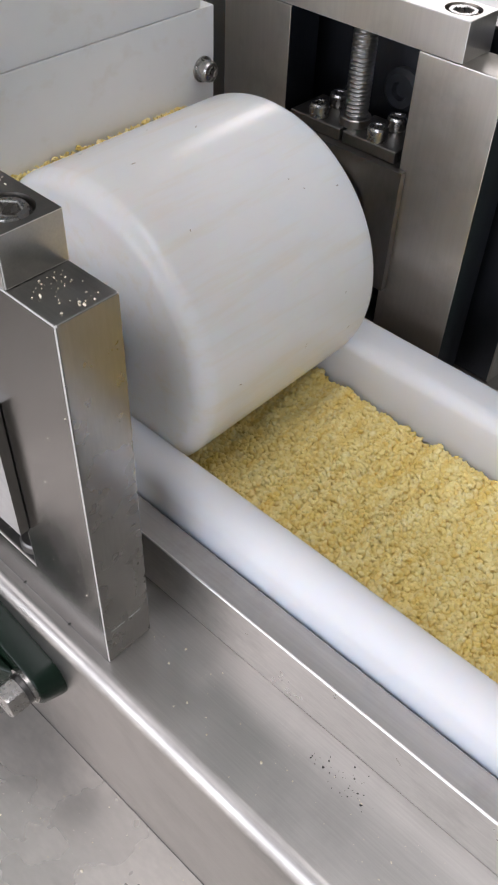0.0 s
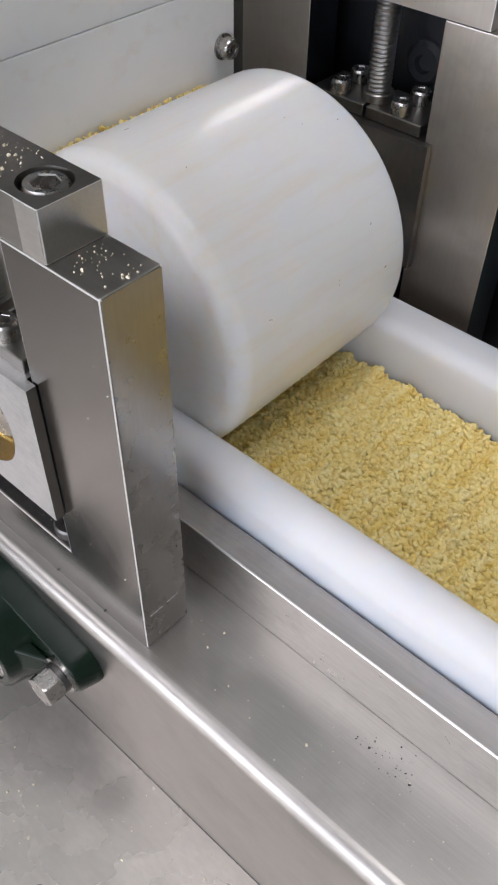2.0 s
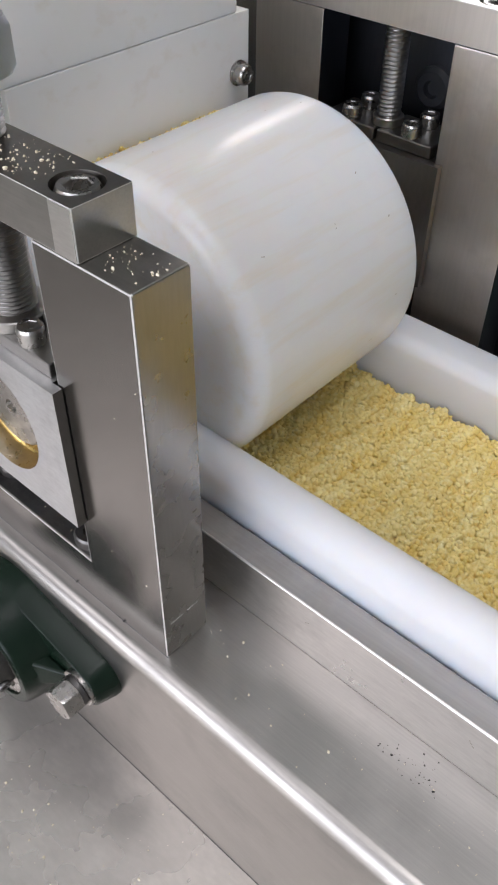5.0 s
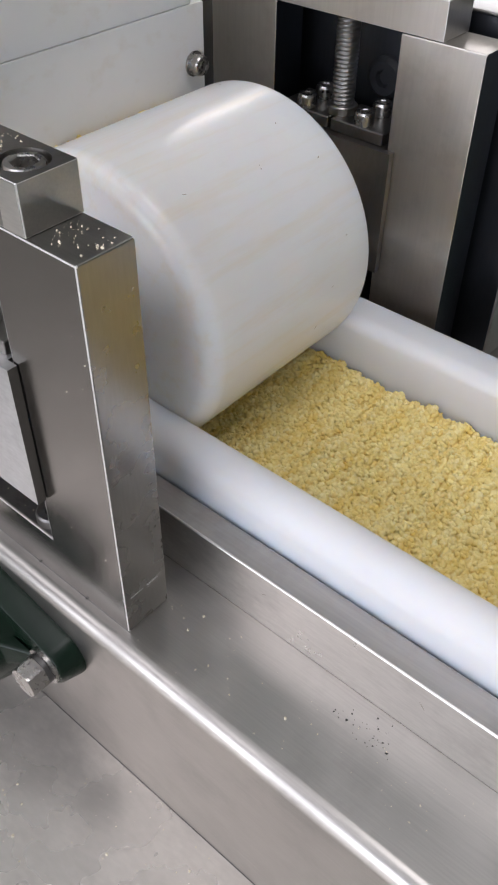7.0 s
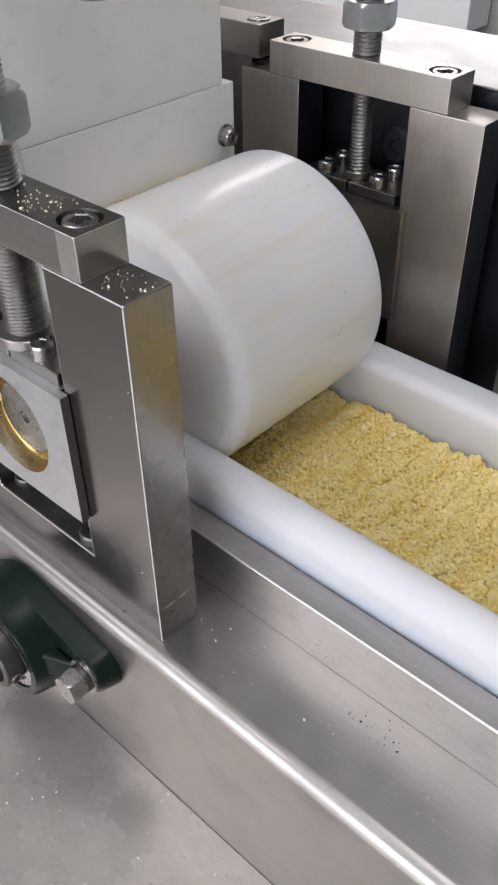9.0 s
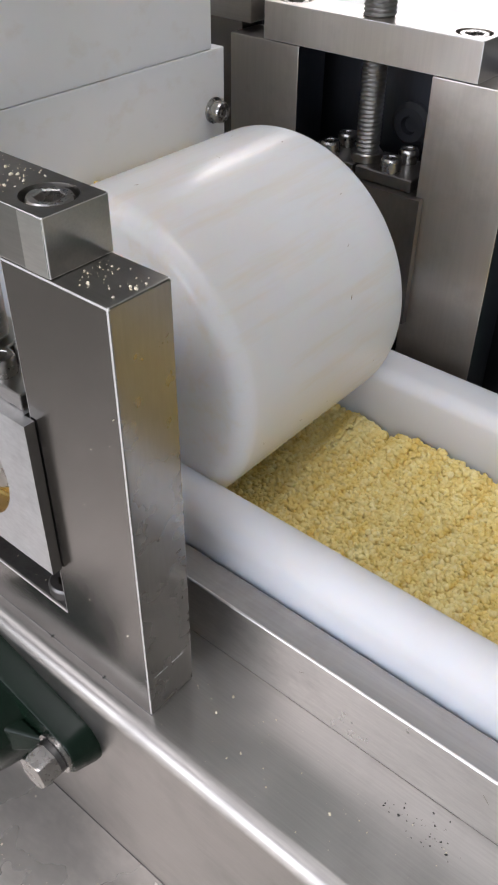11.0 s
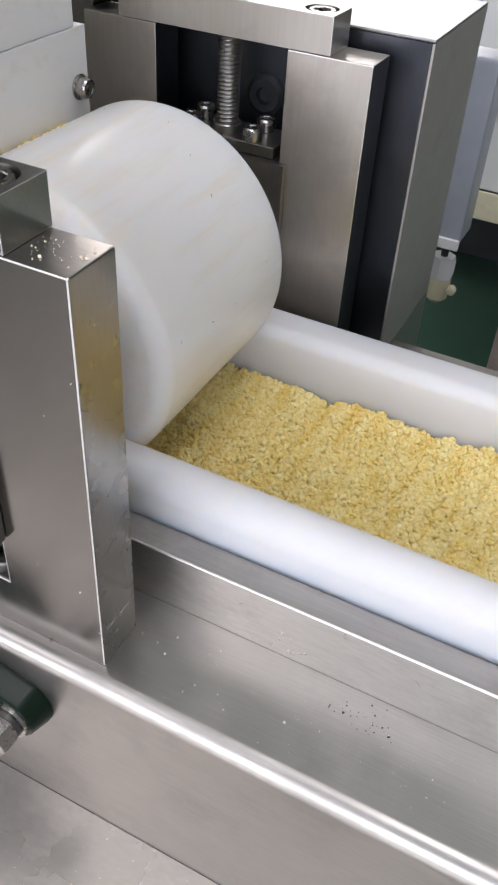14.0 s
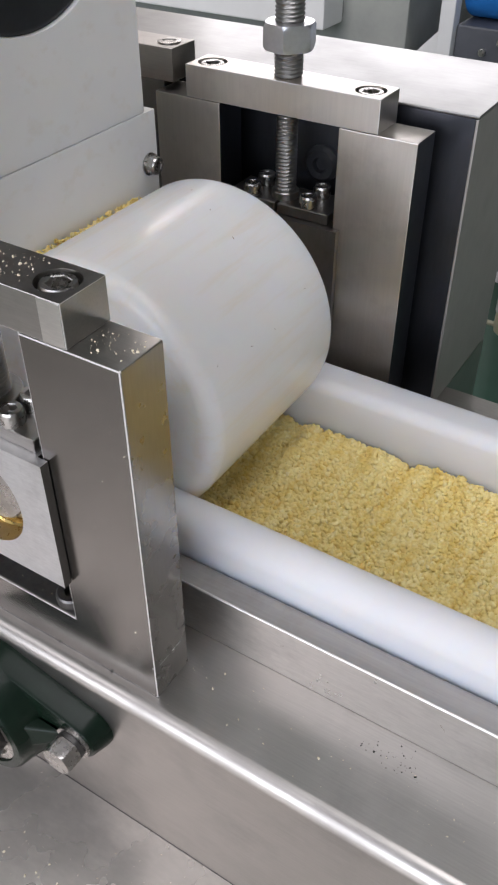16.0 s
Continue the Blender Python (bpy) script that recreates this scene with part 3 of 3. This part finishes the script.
# ---- grain bed ----
def grain_bed():
    e = thing("grain_bed", "loose bed of puffed yellow grain in the trough", "grain", kind="stuff")
    x0, x1, y0, y1 = -0.36, 0.26, 0.0920, 0.2350
    nx, ny = int((x1 - x0) / 0.0026), int((y1 - y0) / 0.0026)
    def top(x, y):
        h = 0.0308 + 0.0036 * noise.noise(Vector((x * 28, y * 28, 0))) + 0.0022 * noise.noise(Vector((x * 85, y * 85, 3)))
        h += 0.0058 * noise.noise(Vector((x * 110, y * 12, 7))) + 0.0016 * noise.noise(Vector((x * 210, y * 190, 11)))
        return h + 0.0030 * max(0.0, (y - 0.205) / 0.03)
    def laid(depth, jitter):
        def place(i, rng):
            x = x0 + (i % nx + 0.5 + rng.uniform(-0.6, 0.6)) * (x1 - x0) / nx
            y = min(max(y0 + (i // nx + 0.5 + rng.uniform(-0.6, 0.6)) * (y1 - y0) / ny, y0 + 0.001), y1 - 0.001)
            return np.array((x, y, top(x, y) - depth + rng.uniform(-jitter, jitter)))
        return place
    for nm, depth, jitter, detail, lo, hi in (("grains", 0.0000, 0.0007, 2, 0.0012, 0.0021), ("grains", 0.0009, 0.0005, 2, 0.0016, 0.0022)):
        data = lumps(nx * ny, laid(depth, jitter), lambda i, rng: rng.uniform(lo, hi), detail, 3 + int(depth * 9000), (0.6, 1.25), 0.15)
        ob = new(nm, lump_mesh(nm, data, GRAIN))
        ob.parent = e
        tagged(ob, kind="stuff")
    bm = bmesh.new()
    sx, sy = 124, 30
    g = [[bm.verts.new((x0 + (x1 - x0) * i / sx, y0 + (y1 - y0) * j / sy, 0)) for j in range(sy + 1)] for i in range(sx + 1)]
    for row in g:
        for v in row:
            v.co.z = top(v.co.x, v.co.y) - 0.0011
    for i in range(sx):
        for j in range(sy):
            bm.faces.new((g[i][j], g[i + 1][j], g[i + 1][j + 1], g[i][j + 1]))
    ex = bmesh.ops.extrude_face_region(bm, geom=bm.faces[:])
    for v in ex["geom"]:
        if isinstance(v, bmesh.types.BMVert):
            v.co.z = 0.0105
    tagged(part("packed_grain", bm, GRAIN, e), kind="stuff")
    return e


bed = grain_bed()


# ---- hopper ----
def hopper():
    e = thing("feed_hopper", "white plastic feed hopper standing over the roller", "hopper")
    part("lower_panel", box(-0.200, -0.180, 0.078, 0.2620, 0.1740, 0.2346, 0.0005), HOPPER_PLASTIC, e)
    part("upper_panel", slab_with_holes(0.040, 0.2515, 0.2348, 0.520, -0.201, -0.1803, [(0.158, 0.3880, 0.0845, 0.0150)], 0.0012, FACE_RIGHT, 80), HOPPER_PLASTIC, e)
    part("side_panel", box(-0.330, -0.2013, 0.2400, 0.2610, 0.080, 0.420, 0.0012), HOPPER_PLASTIC, e)
    part("side_panel", box(-0.330, -0.2013, 0.0660, 0.0870, 0.080, 0.420, 0.0012), HOPPER_PLASTIC, e)
    part("back_panel", box(-0.345, -0.3303, 0.066, 0.2610, 0.080, 0.420, 0.0012), HOPPER_PLASTIC, e)
    part("socket_screw", placed(pose(-0.1798, 0.2520, 0.1985, 0, 90, 0), socket_head(0.0064, 0.0080, 0.0058, 0.004)), STEEL_BOLT, e, "steel socket head screw")
    part("washer", placed(pose(-0.1800, 0.2520, 0.1985, 0, 90, 0), lathe([(0.0080, 0), (0.0080, 0.0010), (0.0060, 0.0010)])), STEEL_BOLT, e)
    # no real cover: black disc puts the opening's dark inside into colour
    part("feed_cover", placed(pose(-0.1960, 0.158, 0.388, 0, 90, 0), lathe([(0.0842, 0), (0.0842, 0.0120), (0.081, 0.0135), (0.02, 0.0135)], 72)), BLACK, e, "black disc standing for the dark inside of the round opening")
    return e


hopper()


# ---- drive cover behind the far frame ----
def drive_cover():
    e = thing("drive_cover", "folded stainless steel drive cover with shiny top", "machine cover")
    # one folded sheet; the light on top and side is tuned into two colours
    part("top_sheet", box(-0.62, 0.024, 0.3490, 0.4750, 0.2380, 0.2400, 0.0006, 2), STEEL_TOP, e)
    part("side_sheet", box(0.0220, 0.0240, 0.3490, 0.4750, 0.0004, 0.2378, 0.0004, 2), STEEL_SIDE, e)
    part("back_sheet", box(-0.62, 0.0218, 0.4730, 0.4750, 0.0004, 0.2378), STEEL_BOX, e)
    part("end_sheet", box(-0.62, -0.618, 0.3490, 0.4728, 0.0004, 0.2378), STEEL_BOX, e)
    # closing panel; shade and dark reflections are in its colour
    part("inner_panel", box(-0.6178, 0.0216, 0.3500, 0.3540, 0.0004, 0.2376), SHADE_STEEL, e, "cover panel with dark reflections put into its colour")
    part("drive_hub", placed(pose(-0.090, 0.3498, 0.186, 90), lathe([(0.014, 0), (0.014, 0.004), (0.011, 0.007), (0.006, 0.007), (0.005, 0.003)], 32)), BLACK, e, "black drive hub")
    return e


drive_cover()


# ---- upstream frame glimpsed behind the hopper ----
def upstream_frame():
    e = thing("upstream_frame", "steel bearing frame of the next station behind the hopper", "bearing frame")
    part("frame_plate", box(-0.300, -0.2145, 0.3200, 0.3420, 0.0, 0.2360, 0.001), STEEL_POST, e)
    bar = part("clamp_bar", box(-0.300, -0.2000, 0.3120, 0.3420, 0.2363, 0.2600, 0.001), STEEL_BAR, e)
    part("cap_screw", placed(Matrix.Translation((-0.2130, 0.3270, 0.2601)), socket_head(0.0087, 0.0010, 0.0092, 0.0006)), STEEL_BOLT, e)
    return e


upstream_frame()


# ---- flange bearing on the front of the bed ----
def flange_bearing():
    e = thing("flange_bearing", "glossy dark green cast two-bolt flange bearing", "bearing", at=(-0.118, -0.0131, -0.060))
    tilt = Matrix.Rotation(radians(-11), 4, "Y")
    J = 0.072
    def hull(rc, rl, n=16):
        c = math.acos((rc - rl) / J)
        pts = [(rc * math.cos(a), rc * math.sin(a)) for a in (c + (math.pi - 2 * c) * k / n for k in range(n + 1))]
        pts += [(-J + rl * math.cos(a), rl * math.sin(a)) for a in (math.pi - c + 2 * c * k / n for k in range(n + 1))]
        pts += [(rc * math.cos(a), rc * math.sin(a)) for a in (math.pi + c + (math.pi - 2 * c) * k / n for k in range(n + 1))]
        pts += [(J + rl * math.cos(a), rl * math.sin(a)) for a in (-c + 2 * c * k / n for k in range(n + 1))]
        return pts
    bm = bmesh.new()
    outs = [(hull(0.0490, 0.0180), 0.0), (hull(0.0490, 0.0178), -0.0030), (hull(0.0465, 0.0150), -0.0140), (hull(0.0450, 0.0138), -0.0155)]
    rows = [[bm.verts.new((x, y, z)) for x, z in pts] for pts, y in outs]
    for a, b in zip(rows, rows[1:]):
        for i in range(len(a)):
            j = (i + 1) % len(a)
            bm.faces.new((a[i], a[j], b[j], b[i]))
    bm.faces.new(rows[0])
    bm.faces.new(rows[-1][::-1])
    house = part("housing", placed(tilt, bm), GREEN_PAINT, e)
    part("hub", placed(tilt @ AXIS_Y, lathe([(0.0465, 0.0140), (0.0440, 0.0220), (0.0415, 0.0330), (0.0395, 0.0355), (0.0340, 0.0355), (0.0335, 0.0320), (0.020, 0.0320)], 56, (False, True))), GREEN_PAINT, house)
    for s in (-1, 1):
        # a web from the hub down to the lug, narrowing outwards
        web = prism([(s * 0.034, 0.0150), (s * 0.066, 0.0150), (s * 0.064, 0.0168), (s * 0.036, 0.0300)], -0.0110, 0.0110)
        for v in web.verts:
            v.co.y *= 1.0 - 0.62 * (abs(v.co.x) - 0.034) / 0.032
        bmesh.ops.bevel(web, geom=web.edges[:], offset=0.0020, segments=3, profile=0.5, affect="EDGES")
        bmesh.ops.transform(web, matrix=tilt @ Matrix(((1, 0, 0, 0), (0, 0, -1, 0), (0, 1, 0, 0), (0, 0, 0, 1))), verts=web.verts)
        part("web", web, GREEN_PAINT, house)
        m = tilt @ Matrix.Translation((s * J, -0.0155, 0)) @ AXIS_Y
        part("washer", placed(m, lathe([(0.0125, 0), (0.0125, 0.0024), (0.0070, 0.0024)])), STEEL_BOLT, e)
        part("spring_washer", placed(m @ Matrix.Translation((0, 0, 0.0026)), lathe([(0.0102, 0), (0.0102, 0.0030), (0.0070, 0.0030)])), STEEL_DARK, e)
        part("hex_bolt", placed(m @ pose(0, 0, 0.0058, 0, 0, 12), hex_head(0.0190, 0.0115)), STEEL_BOLT, e, "steel hexagon bolt head")
    part("insert_ring", placed(tilt @ AXIS_Y, lathe([(0.0333, 0.030), (0.0333, 0.0342), (0.0280, 0.0345), (0.0278, 0.0325), (0.020, 0.0325)], 56)), STEEL_BOLT, e, "polished bearing ring")
    ring = part("inner_ring", placed(tilt @ AXIS_Y, lathe([(0.0250, 0.028), (0.0250, 0.0465), (0.0240, 0.0475), (0.0200, 0.0475), (0.0198, 0.040), (0.010, 0.040)], 56)), STEEL_DARK, e, "dark inner ring on the shaft")
    part("set_screw", placed(tilt @ Matrix.Rotation(radians(25), 4, "Y") @ Matrix.Translation((0.0248, -0.0410, 0)) @ AXIS_X, socket_head(0.0042, 0.0022, 0.0040, 0.002, 24)), STEEL_DARK, ring)
    return e


flange_bearing()


# ---- crumbs and specks ----
def scatter(name, label, count, place, lo, hi, mat, seed):
    data = lumps(count, place, lambda i, rng: lo + (hi - lo) * rng.uniform(0, 1) ** 3, 1, seed, (0.3, 1.3), 0.2)
    return tagged(new(name, lump_mesh(name, data, mat, False)), label, "crumbs", kind="stuff")


scatter("frame_crumbs", "pale crumbs lying on the steel frame", 46, lambda i, r: np.array((r.uniform(-0.027, -0.002), r.beta(2, 2.2) * 0.024 + 0.003, 0.2307)), 0.0002, 0.0010, CRUMB, 11)
scatter("bar_crumbs", "pale crumbs lying on the clamp bar", 90, lambda i, r: np.array((-0.056 - r.beta(1.2, 2) * 0.05, r.uniform(0.003, 0.027), 0.2537)), 0.0002, 0.0010, CRUMB, 12)
scatter("bed_crumbs", "scattered pale crumbs on the machine bed", 70, lambda i, r: np.array((r.uniform(0.0, 0.20), r.uniform(-0.002, 0.042), 0.0002)), 0.0002, 0.0009, CRUMB, 13)
scatter("table_crumbs", "scattered pale crumbs on the lower table", 240, lambda i, r: np.array((r.uniform(-0.11, 0.16), r.uniform(-0.15, -0.02), -0.1473)), 0.0002, 0.0011, CRUMB, 14)
scatter("post_specks", "tiny pale specks stuck to the frame's front", 16, lambda i, r: np.array((r.uniform(-0.055, -0.003), -0.0001, r.uniform(0.03, 0.225))), 0.0001, 0.0006, CRUMB, 18)
scatter("slot_crumbs", "crumbs in the frame slot", 14, lambda i, r: np.array((r.uniform(-0.15, -0.075), r.uniform(0.003, 0.026), 0.0352)), 0.0002, 0.0009, CRUMB, 15)
scatter("dark_specks", "dark specks beside the rail", 46, lambda i, r: np.array((0.133 + r.normal(0, 0.010), 0.037 + r.normal(0, 0.0045), 0.0001)), 0.0002, 0.0008, SPECK, 16)
def wedge(i, r):
    z = r.uniform(0.166, 0.1822)
    back = XC - math.sqrt(max(0.0, 0.0905 ** 2 - (z - ZC) ** 2))
    back = max(back, -0.1780)
    return np.array((r.uniform(-0.1785, back), r.uniform(0.094, 0.233), z - 0.004 * abs(noise.noise(Vector((0, r.uniform(0.09, 0.23) * 40, 0))))))


scatter("hopper_grain", "grain caught between hopper and roller", 2600, wedge, 0.0011, 0.0019, GRAIN, 17)


# ---- things beyond the machine ----
def neighbour_machine():
    e = thing("neighbour_machine", "blue-grey steel machine cabinet with a white drain fitting", "machine")
    part("cabinet", box(-0.46, -0.018, 0.800, 0.850, -0.104, 0.117, 0.004), BLUE_GREY, e)
    part("lower_lip", box(-0.46, -0.018, 0.793, 0.7995, -0.112, -0.098, 0.002), WHITE_PAINT, e, "pale folded lower edge")
    for x in (-0.42, -0.18):
        part("leg", box(x - 0.02, x + 0.02, 0.805, 0.845, -0.9, -0.1045, 0.002), GREY_PAINT, e)
    c = (-0.041, 0.835)
    part("drain_pipe", placed(Matrix.Translation((*c, -0.1420)), lathe([(0.005, 0), (0.005, 0.0375)], 20)), BLACK, e)
    part("drain_fitting", placed(Matrix.Translation((*c, -0.2080)), lathe([(0.0090, 0), (0.0150, 0.006), (0.0160, 0.018), (0.0155, 0.036)], 32)), CREAM, e, "cream plastic drain fitting")
    part("drain_nut", placed(Matrix.Translation((*c, -0.1718)), rings([hexagon(0.029, 0), hexagon(0.031, 0.003), hexagon(0.031, 0.022), hexagon(0.027, 0.0310)])), WHITE_PAINT, e, "white plastic drain nut")
    part("drain_tap", placed(pose(c[0] + 0.021, c[1] - 0.005, -0.182, 90), lathe([(0.004, 0), (0.0065, 0.003), (0.0065, 0.010), (0.0035, 0.012)], 20)), CREAM, e)
    part("drain_arm", placed(pose(c[0] - 0.050, c[1], -0.196, 0, 90, 0), lathe([(0.0035, 0), (0.0035, 0.038)], 20)), CREAM, e)
    return e


neighbour_machine()


def packing_table():
    e = thing("packing_table", "pale machine table with yellow parts further off", "table")
    part("tabletop", box(-0.24, 0.33, 1.45, 1.79, -0.14, -0.10, 0.006), WHITE_PAINT, e)
    part("apron", box(-0.23, 0.32, 1.47, 1.78, -0.30, -0.1405, 0.004), WHITE_PAINT, e)
    part("tray", box(-0.21, 0.23, 1.50, 1.76, -0.0995, 0.10, 0.01), WHITE_PAINT, e)
    part("yellow_guard", box(-0.235, 0.315, 1.462, 1.4695, -0.36, -0.3005, 0.004), CREAM, e)
    for x in (0.06, 0.28):
        for y in (1.52, 1.74):
            part("leg", box(x - 0.02, x + 0.02, y - 0.02, y + 0.02, -0.9, -0.3005, 0.002), GREY_PAINT, e)
    return e


packing_table()


def floor_pole():
    e = thing("floor_pole", "slim pale pinkish tube standing on the floor", "pole")
    part("tube", placed(Matrix.Translation((0.069, 0.78, -0.9)), lathe([(0.011, 0.006), (0.011, 1.03), (0.009, 1.032)], 24)), PINK_PAINT, e)
    part("base_plate", placed(Matrix.Translation((0.069, 0.78, -0.9)), lathe([(0.05, 0), (0.05, 0.004), (0.012, 0.006)], 32)), STEEL_BOX, e)
    return e


floor_pole()


def far_machine():
    e = thing("far_machine", "olive grey machine cabinet with pale sloping top", "machine")
    part("cabinet", box(-1.60, -0.632, 1.80, 2.50, -0.62, 0.10, 0.006), GREY_PAINT, e)
    part("pale_cover", box(-1.60, -0.80, 1.70, 1.7995, -0.085, 0.10, 0.006), WHITE_PAINT, e)
    for x in (-1.5, -0.7):
        for y in (1.9, 2.4):
            part("leg", box(x - 0.03, x + 0.03, y - 0.03, y + 0.03, -0.9, -0.6205, 0.003), GREY_PAINT, e)
    return e


far_machine()


def blue_machine():
    e = thing("blue_machine", "dark machine stand with bright blue roll on top", "machine")
    part("stand", box(-0.520, 0.30, 1.82, 2.60, -0.50, -0.0585, 0.006), DARK_CABINET, e)
    part("post", box(-0.556, -0.5205, 1.80, 1.84, -0.9, 0.06, 0.004), WHITE_PAINT, e, "white painted post")
    part("gusset", prism([(-0.5565, -0.16), (-0.5565, -0.075), (-0.64, -0.16)], 1.81, 1.83), WHITE_PAINT, e)
    part("blue_roll", placed(pose(-0.5200, 1.92, 0.040, 0, 90, 0), lathe([(0.04, 0), (0.095, 0.004), (0.098, 0.01), (0.098, 0.80), (0.04, 0.81)], 48)), BLUE_PAINT, e, "bright blue plastic roll")
    part("foot", box(-0.50, 0.28, 2.40, 2.58, -0.9, -0.5005, 0.004), DARK_CABINET, e)
    for x, z in ((-0.45, -0.11), (-0.41, -0.085), (-0.36, -0.12)):
        part("bolt", placed(pose(x, 1.8195, z, 90), hex_head(0.016, 0.008)), STEEL_BOLT, e)
    return e


blue_machine()


# ---- what moves ----
def motions():
    walk(roller, [(t, pose(XC, 0.1635, ZC, 0, -8.5 * t, 0)) for t in (0, 4, 8, 12, 16)])
    walk(bed, [(0, pose(0, 0, 0)), (8, pose(0.1056, 0, 0)), (16, pose(0.2112, 0, 0))])


motions()
